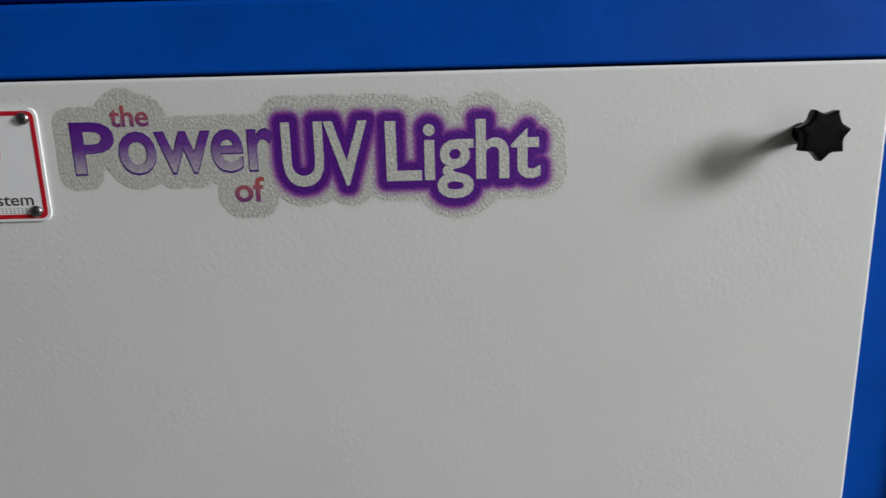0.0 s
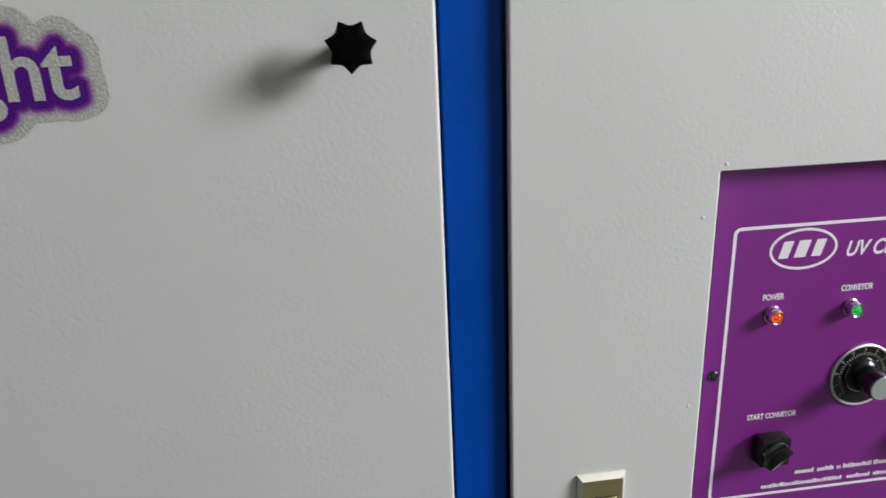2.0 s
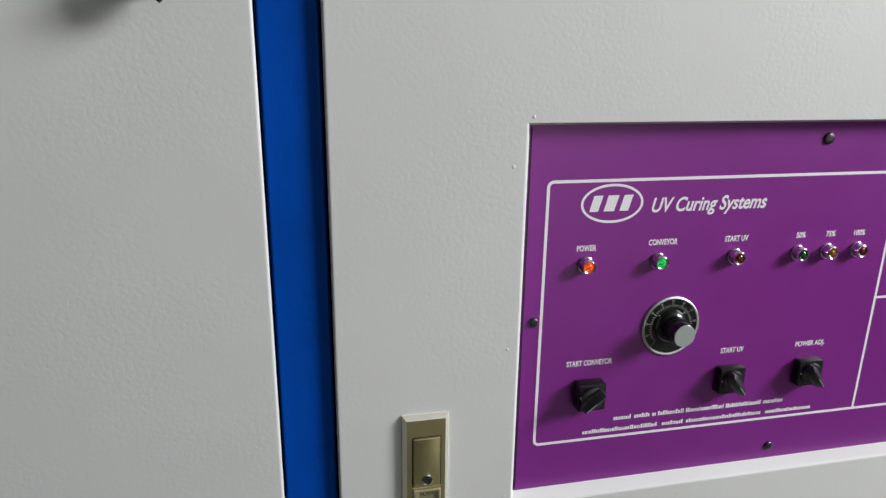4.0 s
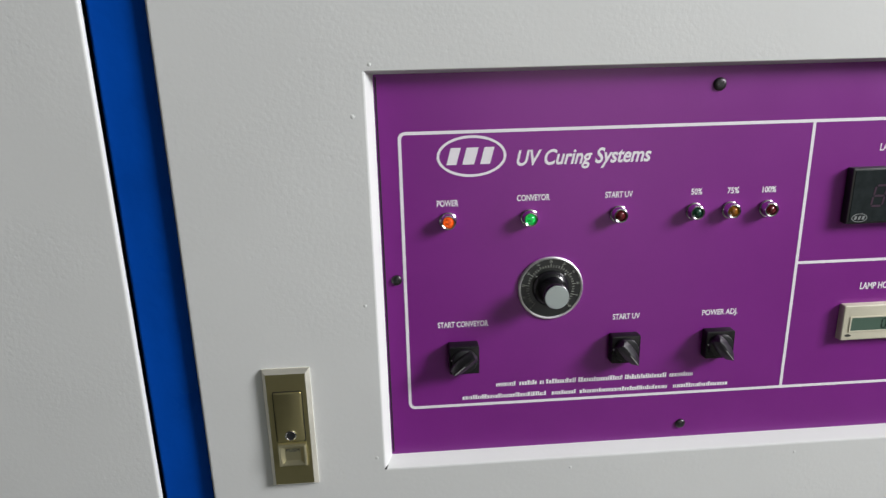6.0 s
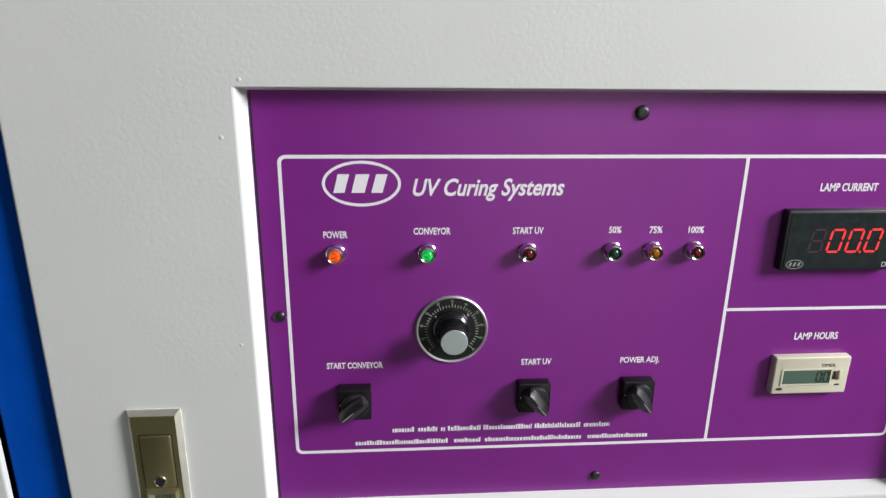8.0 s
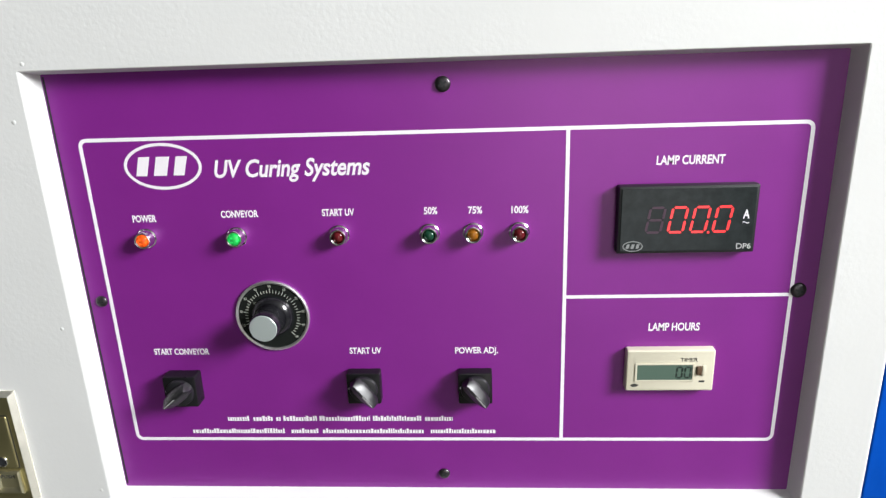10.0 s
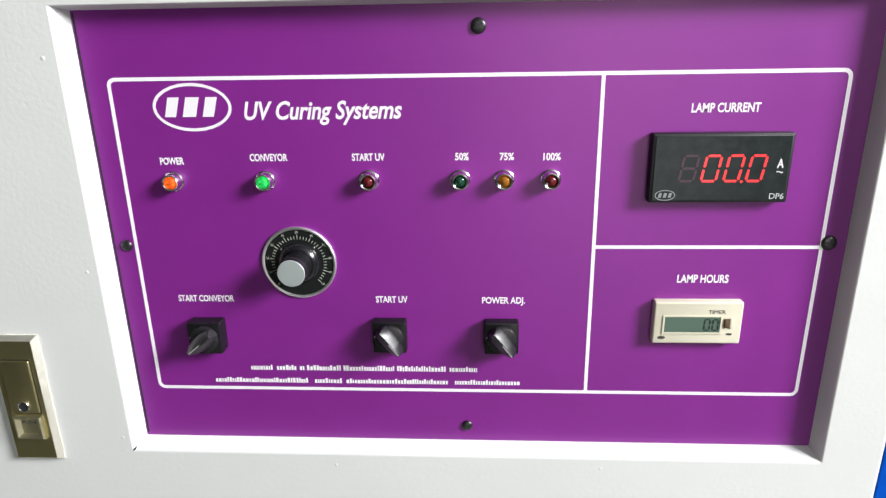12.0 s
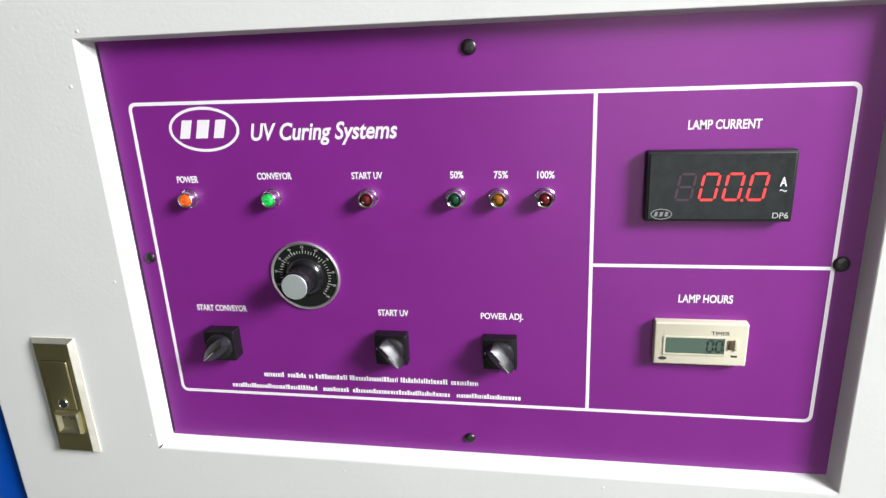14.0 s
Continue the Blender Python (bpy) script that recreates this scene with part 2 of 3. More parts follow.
def block(x0, x1, y0, y1, z0, z1, bevel=0.0, segs=2, bm=None):
    bm = bm or bmesh.new()
    r = bmesh.ops.create_cube(bm, size=1.0)
    for v in r["verts"]:
        v.co = Vector(((x0 + x1) / 2 + v.co.x * (x1 - x0), (y0 + y1) / 2 + v.co.y * (y1 - y0), (z0 + z1) / 2 + v.co.z * (z1 - z0)))
    if bevel:
        edges = list({e for v in r["verts"] for e in v.link_edges})
        bmesh.ops.bevel(bm, geom=edges, offset=bevel, segments=segs, profile=0.5, affect='EDGES')
    return bm


def lathe(profile, steps=40, wave=None):
    """Turned about the y axis: profile of (radius, height towards the viewer). wave(angle, height) scales the radius."""
    bm = bmesh.new()
    rings = []
    for r, h in profile:
        if r < 1e-6:
            rings.append([bm.verts.new((0, -h, 0))])
            continue
        ring = []
        for k in range(steps):
            a = 2 * math.pi * k / steps
            q = r * (wave(a, h) if wave else 1.0)
            ring.append(bm.verts.new((q * math.cos(a), -h, q * math.sin(a))))
        rings.append(ring)
    for a, b in zip(rings, rings[1:]):
        for k in range(steps):
            n = (k + 1) % steps
            if len(a) == 1 and len(b) == 1:
                continue
            if len(a) == 1:
                bm.faces.new((a[0], b[k], b[n]))
            elif len(b) == 1:
                bm.faces.new((a[k], a[n], b[0]))
            else:
                bm.faces.new((a[k], a[n], b[n], b[k]))
    return bm


def prism(outline, h0, h1, bevel=0.0, segs=2):
    """An outline in x and z, raised from h0 to h1 towards the viewer, with its front edge rounded."""
    bm = bmesh.new()
    low = [bm.verts.new((x, -h0, z)) for x, z in outline]
    top = [bm.verts.new((x, -h1, z)) for x, z in outline]
    n = len(outline)
    front = bm.faces.new(top)
    bm.faces.new(low[::-1])
    for k in range(n):
        bm.faces.new((low[k], low[(k + 1) % n], top[(k + 1) % n], top[k]))
    if bevel:
        bmesh.ops.bevel(bm, geom=list(front.edges), offset=bevel, segments=segs, profile=0.5, affect='EDGES')
    return bm


def rounded(x0, x1, z0, z1, r, steps=5):
    pts = []
    for cx, cz, a0 in ((x1 - r, z0 + r, -90), (x1 - r, z1 - r, 0), (x0 + r, z1 - r, 90), (x0 + r, z0 + r, 180)):
        for k in range(steps + 1):
            a = radians(a0 + 90 * k / steps)
            pts.append((cx + r * math.cos(a), cz + r * math.sin(a)))
    return pts


def band(outer, inner, h0, h1):
    """A flat raised band between two outlines with the same number of points."""
    bm = bmesh.new()
    n = len(outer)
    rows = [[bm.verts.new((x, -h, z)) for x, z in o] for o, h in ((outer, h0), (outer, h1), (inner, h1), (inner, h0))]
    for a, b in zip(rows, rows[1:] + rows[:1]):
        for k in range(n):
            bm.faces.new((a[k], a[(k + 1) % n], b[(k + 1) % n], b[k]))
    return bm


def sweep(section, path_a, path_b):
    """A closed section (x, y) run between two heights."""
    bm = bmesh.new()
    a = [bm.verts.new((x, y, path_a)) for x, y in section]
    b = [bm.verts.new((x, y, path_b)) for x, y in section]
    n = len(section)
    for k in range(n):
        bm.faces.new((a[k], a[(k + 1) % n], b[(k + 1) % n], b[k]))
    bm.faces.new(a[::-1])
    bm.faces.new(b)
    return bm


def glyphs(body, slant=0.0, bold=0.0, extrude=0.02, spacing=1.0):
    """The letters as a mesh in x and z, size 1."""
    cu = bpy.data.curves.new("letters", 'FONT')
    cu.body, cu.shear, cu.offset, cu.extrude, cu.resolution_u, cu.space_character = body, slant, bold, extrude, 4, spacing
    ob = bpy.data.objects.new("letters", cu)
    scene.collection.objects.link(ob)
    bpy.context.view_layer.update()
    me = bpy.data.meshes.new_from_object(ob.evaluated_get(bpy.context.evaluated_depsgraph_get()))
    bpy.data.objects.remove(ob)
    bpy.data.curves.remove(cu)
    me.materials.clear()
    return me


def bounds(me):
    co = np.empty(len(me.vertices) * 3)
    me.vertices.foreach_get("co", co)
    co = co.reshape(-1, 3)
    return co


CAP = np.ptp(bounds(glyphs("H"))[:, 1])


def lettering(name, body, x0, x1, base, cap, mat, parent, lift=0.0, slant=0.0, bold=0.0, thick=0.00015, label="", spacing=1.0):
    """Writing from x0 to x1 with its foot at base and capitals of height cap, laid on the parent's front."""
    me = glyphs(body, slant, bold, spacing=spacing)
    co = bounds(me)
    lo, hi = co[:, 0].min(), co[:, 0].max()
    out = np.empty_like(co)
    out[:, 0] = x0 + (co[:, 0] - lo) * (x1 - x0) / (hi - lo)
    out[:, 1] = -lift - np.where(co[:, 2] > 0, thick, -thick * 0.2)
    out[:, 2] = base + co[:, 1] * cap / CAP
    me.vertices.foreach_set("co", out.ravel())
    me.update()
    return part(name, me, mat, parent, label, smooth=0)


def seven_segments(pattern, w, h, t, slant):
    """Outlines of the lit bars of one digit, foot at the origin."""
    bars = {"a": (0, h, w, h), "d": (0, 0, w, 0), "g": (0, h / 2, w, h / 2), "f": (0, h / 2, 0, h), "b": (w, h / 2, w, h), "e": (0, 0, 0, h / 2), "c": (w, 0, w, h / 2)}
    out = []
    for k in pattern:
        xa, za, xb, zb = bars[k]
        g = t * 0.34
        if za == zb:
            o = [(xa + g, za), (xa + g + t / 2, za + t / 2), (xb - g - t / 2, za + t / 2), (xb - g, za), (xb - g - t / 2, za - t / 2), (xa + g + t / 2, za - t / 2)]
        else:
            o = [(xa, za + g), (xa + t / 2, za + g + t / 2), (xa + t / 2, zb - g - t / 2), (xa, zb - g), (xa - t / 2, zb - g - t / 2), (xa - t / 2, za + g + t / 2)]
        out.append([(x + z * slant, z) for x, z in o])
    return out


def join_prisms(outlines, h0, h1):
    bm = bmesh.new()
    for o in outlines:
        low = [bm.verts.new((x, -h0, z)) for x, z in o]
        top = [bm.verts.new((x, -h1, z)) for x, z in o]
        n = len(o)
        bm.faces.new(top)
        for k in range(n):
            bm.faces.new((low[k], low[(k + 1) % n], top[(k + 1) % n], top[k]))
    return bm


# ---- the room ----
X0, X1, Y0, Y1, Z0, Z1 = ROOM
T = 0.2


def setting(name, bm, mat, label, category):
    return tagged(part(name, bm, mat, smooth=0), label, category, kind="structure")


setting("floor", block(X0 - T, X1 + T, Y0 - T, Y1 + T, Z0 - T, Z0), concrete, "plain grey-green concrete workshop floor", "floor")
setting("ceiling", block(X0 - T, X1 + T, Y0 - T, Y1 + T, Z1, Z1 + T), ceiling_paint, "plain dull grey painted ceiling", "ceiling")
setting("wall_north", block(X0, X1, Y1, Y1 + T, Z0, Z1), wall_paint, "plain dull green-grey painted wall behind the machine", "wall")
south = block(X0, SHEEN_OPENING[0], Y0 - T, Y0, Z0, Z1)
block(SHEEN_OPENING[1], X1, Y0 - T, Y0, Z0, Z1, bm=south)
block(SHEEN_OPENING[0], SHEEN_OPENING[1], Y0 - T, Y0, SHEEN_OPENING[2], Z1, bm=south)
setting("wall_south", south, wall_paint, "plain dull green-grey painted wall with an added unseen opening", "wall")
setting("wall_west", block(X0 - T, X0, Y0 - T, Y1 + T, Z0, Z1), wall_paint, "plain dull green-grey painted wall", "wall")
east = block(X1, X1 + T, Y0 - T, WIN[0], Z0, Z1)
block(X1, X1 + T, WIN[1], Y1 + T, Z0, Z1, bm=east)
block(X1, X1 + T, WIN[0], WIN[1], Z0, WIN[2], bm=east)
block(X1, X1 + T, WIN[0], WIN[1], WIN[3], Z1, bm=east)
setting("wall_east", east, wall_paint, "plain dull green-grey painted wall with a window opening", "wall")
win = thing("window_1", (X1 + 0.12, 0, 0), "plain pale window frame in the painted wall", "window", kind="structure")
for y0, y1, z0, z1 in ((WIN[0], WIN[1], WIN[2], WIN[2] + 0.05), (WIN[0], WIN[1], WIN[3] - 0.05, WIN[3]), (WIN[0], WIN[0] + 0.05, WIN[2] + 0.05, WIN[3] - 0.05), (WIN[1] - 0.05, WIN[1], WIN[2] + 0.05, WIN[3] - 0.05)):
    part("window_frame", block(0, 0.05, y0, y1, z0, z1, 0.004), frame_paint, win)

# ---- the machine's blue frame ----
machine = thing("machine_frame", (0, 0, 0), "glossy blue painted steel machine frame standing on the floor", "machine frame")
FX0, FX1 = -0.80, 1.105     # frame's outer sides
CY = 0.0122                 # front face of posts and rails, behind the doors' faces


def door_surround(x0, x1, z0, z1, hole, r=0.0030):
    """Front of the frame round one door: flat, rolled over into the door's gap."""
    a0, a1, b0, b1 = hole
    rings = [(rounded(x0, x1, z0, z1, 0.0002, 4), 0.055), (rounded(x0, x1, z0, z1, 0.0002, 4), CY + 0.0035), (rounded(x0, x1, z0, z1 - 0.001, 0.0002, 4), CY + 0.001), (rounded(x0, x1, z0, z1 - 0.0035, 0.0002, 4), CY)]
    for a in (0, 18, 36, 54, 72, 90):
        g, y = r - r * math.sin(radians(a)), CY + r - r * math.cos(radians(a))
        rings.append((rounded(a0 - g, a1 + g, b0 - g, b1 + g, 0.0035 + g, 4), y))
    rings.append((rounded(a0, a1, b0, b1, 0.0035, 4), 0.055))
    bm = bmesh.new()
    rows = [[bm.verts.new((x, y, z)) for x, z in o] for o, y in rings]
    n = len(rows[0])
    for a, b in zip(rows, rows[1:]):
        for k in range(n):
            bm.faces.new((a[k], a[(k + 1) % n], b[(k + 1) % n], b[k]))
    return bm


MID = 0.2675        # middle of the post between the doors
part("door_surround", door_surround(FX0, MID, 0.10, 1.4755, (FX0 + 0.047, D1R + 0.0009, DBOT - 0.002, DTOP + 0.0014)), blue_paint, machine, "blue rail and posts round one door", smooth=0)
part("door_surround", door_surround(MID, FX1, 0.10, 1.4755, (D2L - 0.0010, D2R + 0.0034, DBOT - 0.002, DTOP + 0.0034)), blue_paint, machine, "blue rail and posts round one door", smooth=0)
part("top_cover", block(FX0, FX1, CY + 0.004, 0.70, 1.4780, 1.56, 0.006, 3), blue_paint, machine, "blue sheet-steel top cover")
part("side_panel", block(FX0, FX0 + 0.012, 0.061, 0.70, 0.10, 1.468, 0.003), blue_paint, machine)
part("side_panel", block(FX1 - 0.012, FX1, 0.061, 0.70, 0.10, 1.468, 0.003), blue_paint, machine)
part("back_panel", block(FX0 + 0.013, FX1 - 0.013, 0.688, 0.70, 0.10, 1.468, 0.003), blue_paint, machine)
# added sheet, coloured black to give the door gaps their shade
part("gap_shade_sheet", block(FX0 + 0.046, FX1 - 0.004, 0.0605, 0.0625, 0.105, 1.466), seam_black, machine, "added black sheet for the shade in the gaps")
for fx in (FX0 + 0.05, FX1 - 0.05):
    for fy in (0.08, 0.62):
        part("foot", lathe([(0.0, -0.05), (0.02, -0.05), (0.022, 0.0), (0.03, 0.04), (0.03, 0.05), (0.0, 0.05)], 20), dark_steel, machine).matrix_local = pose(fx, fy, 0.05, 90, 0, 0)


# ---- doors ----
def door_skin(x0, x1, z0, z1, parent, opening=None):
    """Folded sheet: a flat face, with its opening left clear, and a soft folded edge round it."""
    d, e = 0.0045, 0.0021
    steps = ((0.0, d, 0.004), (0.0, e, 0.004), (0.12, e * 0.5, 0.004), (0.45, e * 0.14, 0.0036), (1.0, 0.0, 0.003), (1.35, 0.0, 0.0028))
    fold = bmesh.new()
    rings = [[fold.verts.new((x, y, z)) for x, z in rounded(x0 + e * f, x1 - e * f, z0 + e * f, z1 - e * f, r, 4)] for f, y, r in steps]
    n = len(rings[0])
    for a, b in zip(rings, rings[1:]):
        for k in range(n):
            fold.faces.new((a[k], a[(k + 1) % n], b[(k + 1) % n], b[k]))
    part("edge_fold", fold, door_paint, parent, "rounded folded edge", smooth=40)
    e *= 1.35
    face = bmesh.new()
    outer = [face.verts.new((x, 0.0, z)) for x, z in rounded(x0 + e, x1 - e, z0 + e, z1 - e, 0.0028, 4)]
    if opening:
        a0, a1, b0, b1 = opening
        inner = [face.verts.new((x, 0.0, z)) for x, z in rounded(a0, a1, b0, b1, 0.0012, 4)]
        for k in range(n):
            face.faces.new((outer[k], outer[(k + 1) % n], inner[(k + 1) % n], inner[k]))
    else:
        face.faces.new(outer)
    return part("door_sheet", face, door_paint, parent, smooth=0)


panel_1 = thing("access_panel", (0, DY, 0), "light grey textured sheet-steel access panel in a blue frame", "access panel")
door_skin(FX0 + 0.050, D1R, DBOT, DTOP, panel_1)

door_2 = thing("cabinet_door", (0, DY, 0), "light grey textured steel cabinet door with a recessed window", "cabinet door")
door_skin(D2L, D2R, DBOT, DTOP + 0.002, door_2, ROUT)


def recess_walls():
    bm = bmesh.new()
    x0, x1, z0, z1 = ROUT
    a0, a1, b0, b1 = RIN
    steps = [(0.0, 0.0), (0.14, 0.0005), (0.24, 0.0018), (0.4, 0.005), (1.0, PY - DY + 0.004)]
    rings = []
    for f, y in steps:
        o = rounded(x0 + (a0 - x0) * f, x1 + (a1 - x1) * f, z0 + (b0 - z0) * f, z1 + (b1 - z1) * f, 0.0012, 4)
        rings.append([bm.verts.new((x, y, z)) for x, z in o])
    n = len(rings[0])
    for a, b in zip(rings, rings[1:]):
        for k in range(n):
            bm.faces.new((a[k], a[(k + 1) % n], b[(k + 1) % n], b[k]))
    return bm


part("recess_rim", recess_walls(), door_paint, door_2, "folded light grey rim round the recess", smooth=25)
crack = bmesh.new()
for k, (f, w) in enumerate(((0.06, 0.00025), (0.20, 0.00060), (0.42, 0.00015))):
    cx, cy, cz = ROUT[0] + (RIN[0] - ROUT[0]) * f, 0.0005 + (PY - DY) * max(0.0, f - 0.3), ROUT[2] + (RIN[2] - ROUT[2]) * f
    for du, dy in ((-w, 0.0002), (-w, -0.0006), (w, -0.0006), (w, 0.0002)):
        crack.verts.new((cx + du, cy + dy, cz - du))
crack.verts.ensure_lookup_table()
for k in range(2):
    for j in range(4):
        crack.faces.new([crack.verts[i] for i in (k * 4 + j, k * 4 + (j + 1) % 4, k * 4 + 4 + (j + 1) % 4, k * 4 + 4 + j)])
crack.faces.new([crack.verts[i] for i in range(4)])
crack.faces.new([crack.verts[i] for i in range(8, 12)])
part("weld_gap", crack, seam_black, door_2, "open seam at the corner of the rim", smooth=0)
for bx, bz, br in ((0.437, 1.254, 0.0017), (0.438, 1.096, 0.0015), (0.4405, 0.948, 0.0016), (0.620, 0.925, 0.0014), (0.838, 0.926, 0.0013), (0.452, 1.293, 0.0015)):
    part("weld_mark", lathe([(br, 0.0), (br * 0.8, 0.00016), (br * 0.4, 0.00028), (0.0, 0.0003)], 14), door_paint, door_2, at=(bx, -0.00002, bz))
for k in range(3):
    hz = 0.35 + 0.45 * k
    part("hinge", lathe([(0.0, -0.03), (0.005, -0.03), (0.005, 0.03), (0.0, 0.03)], 16), blue_paint, door_2).matrix_local = pose(D2R - 0.004, 0.030, hz, 90, 0, 0)


# ---- control panel ----
panel = thing("control_panel", (0, PY, 0), "purple printed control panel set in the recess of a grey door", "control panel")
part("plate", block(RIN[0] - 0.004, RIN[1] + 0.004, 0.0, 0.003, RIN[2] - 0.004, RIN[3] + 0.004), purple_film, panel, smooth=0)
part("seam", block(RIN[0] - 0.0004, RIN[0] + 0.0007, -0.0005, 0.0005, RIN[2] + 0.001, RIN[3] - 0.001), seam_black, panel, "dark gap along the edge of the plate", smooth=0)
LX0, LX1, LZ0, LZ1, LW = 0.4715, 0.9910, 0.9875, 1.2395, 0.0027
part("border_line", band(rounded(LX0, LX1, LZ0, LZ1, 0.006), rounded(LX0 + LW, LX1 - LW, LZ0 + LW, LZ1 - LW, 0.0035), -0.0001, 0.00014), white_print, panel, "printed white border line", smooth=0)
part("divider_line", prism([(0.8230, LZ0 + LW), (0.8257, LZ0 + LW), (0.8257, LZ1 - LW), (0.8230, LZ1 - LW)], -0.0001, 0.00013), white_print, panel, "printed white dividing line", smooth=0)
part("divider_line", prism([(0.8257, 1.1108), (LX1 - LW, 1.1108), (LX1 - LW, 1.1134), (0.8257, 1.1134)], -0.0001, 0.00013), white_print, panel, smooth=0)


def ellipse(cx, cz, a, b, n=56):
    return [(cx + a * math.cos(2 * math.pi * k / n), cz + b * math.sin(2 * math.pi * k / n)) for k in range(n)]


# oval emblem with three plain slanted marks
part("emblem", band(ellipse(0.5318, 1.2180, 0.0290, 0.0172), ellipse(0.5318, 1.2180, 0.0268, 0.0150), -0.0001, 0.00014), white_print, panel, "printed white oval emblem", smooth=0)
for mx, w in ((0.5172, 0.0052), (0.5312, 0.0060), (0.5452, 0.0052)):
    part("emblem_mark", prism([(mx - w - 0.0012, 1.2112), (mx + w - 0.0034, 1.2112), (mx + w + 0.0006, 1.2252), (mx - w + 0.0026, 1.2252)], -0.0001, 0.00014), white_print, panel, smooth=0)
lettering("lettering", "UV Curing Systems", 0.5695, 0.6840, 1.2090, 0.0122, white_print, panel, slant=0.28, bold=0.022, label="white slanted lettering")
for body, x0, x1, base in (("POWER", 0.5020, 0.5202, 1.1765), ("CONVEYOR", 0.5700, 0.5982, 1.1787), ("START UV", 0.6460, 0.6700, 1.1785), ("50%", 0.7213, 0.7312, 1.1785), ("75%", 0.7535, 0.7638, 1.1783), ("100%", 0.7848, 0.7972, 1.1780),
                           ("START CONVEYOR", 0.5000, 0.5450, 1.0665), ("START UV", 0.6580, 0.6830, 1.0663), ("POWER ADJ.", 0.7410, 0.7742, 1.0660)):
    lettering("lettering", body, x0, x1, base, 0.0050, white_print, panel, bold=0.026)
lettering("lettering", "LAMP CURRENT", 0.8860, 0.9330, 1.2110, 0.0060, white_print, panel, slant=0.02, bold=0.026)
lettering("lettering", "LAMP HOURS", 0.8880, 0.9260, 1.0840, 0.0060, white_print, panel, slant=0.02, bold=0.026)


def bars(spans, z0, z1):
    return join_prisms([[(a, z0), (b, z0), (b, z1), (a, z1)] for a, b in spans], -0.0001, 0.00014)


def small_print(spans, z0, z1, seed):
    """Lines of small print as thin upright plain bars on a foot line, of uneven height and width."""
    rng = random.Random(seed)
    cut = []
    for a, b in spans:
        x = a
        while x < b - 0.0006:
            w = rng.uniform(0.0011, 0.0023)
            top = z1 if rng.random() < 0.35 else z0 + (z1 - z0) * 0.74
            cut.append([(x, z0), (min(x + w, b), z0), (min(x + w, b), top), (x, top)])
            x += w + rng.uniform(0.0004, 0.0007)
    return join_prisms(cut, -0.0001, 0.00014)


part("print_line", small_print([(0.5520, 0.5700), (0.5735, 0.5905), (0.5925, 0.5962), (0.5985, 0.6265), (0.6285, 0.6700), (0.6725, 0.7125), (0.7150, 0.7372)], 1.0058, 1.0104, 3), white_print, panel, "row of thin white bars of small print", smooth=0)
part("print_line", small_print([(0.5210, 0.5995), (0.6040, 0.6275), (0.6302, 0.7140), (0.7192, 0.7722)], 0.9942, 0.9985, 5), white_print, panel, "row of thin white bars of small print", smooth=0)


def cross_screw(name, at, r, mat, label, group):
    t = thing(name, at, label, "screw", group)
    part("head", lathe([(r, 0.0), (r, 0.0007), (r * 0.92, 0.0014), (r * 0.7, 0.0020), (r * 0.35, 0.0023), (0.0, 0.0024)], 24), mat, t)
    w, q = r * 0.14, r * 0.55
    part("slot", prism([(-w, -q), (w, -q), (w, -w), (q, -w), (q, w), (w, w), (w, q), (-w, q), (-w, w), (-q, w), (-q, -w), (-w, -w)], 0.0012, 0.00246), seam_black, t, smooth=0)
    t.rotation_euler = (0, radians(20 + 31 * len(at) + 900 * at[0]), 0)
    return t


for sx, sz, sr in ((0.7380, 1.2705, 0.0055), (0.7290, 0.9560, 0.0046), (0.4655, 1.1130, 0.0046), (0.9945, 1.1155, 0.0057)):
    cross_screw("panel_screw", (sx, PY, sz), sr, dark_steel, "dark round-headed cross screw in the purple panel", "control panel screws")


# ---- pilot lights ----
def pilot_light(at, lens, label):
    t = thing("pilot_light", at, label, "pilot light", "pilot lights")
    part("bezel", lathe([(0.0075, 0.0), (0.0075, 0.0014), (0.0067, 0.0020), (0.0064, 0.0074), (0.0060, 0.0086), (0.0054, 0.0089), (0.0047, 0.0084), (0.0043, 0.0072), (0.0042, 0.0040)], 32), chrome, t, "polished chrome bezel")
    part("lens", lathe([(0.0043, 0.0045), (0.0042, 0.0066), (0.0037, 0.0078), (0.0026, 0.0088), (0.0013, 0.0093), (0.0, 0.0094)], 28), lens, t)
    return t


PZ = 1.1640
for px, lens, what in ((0.5110, lens_orange, "lit orange pilot light in a chrome bezel"), (0.5805, lens_green, "lit green pilot light in a chrome bezel"), (0.6580, lens_red, "unlit dark red pilot light in a chrome bezel"),
                       (0.7250, lens_dark_green, "unlit dark green pilot light in a chrome bezel"), (0.7570, lens_amber, "unlit amber pilot light in a chrome bezel"), (0.7905, lens_red, "unlit dark red pilot light in a chrome bezel")):
    pilot_light((px, PY, PZ), lens, what)

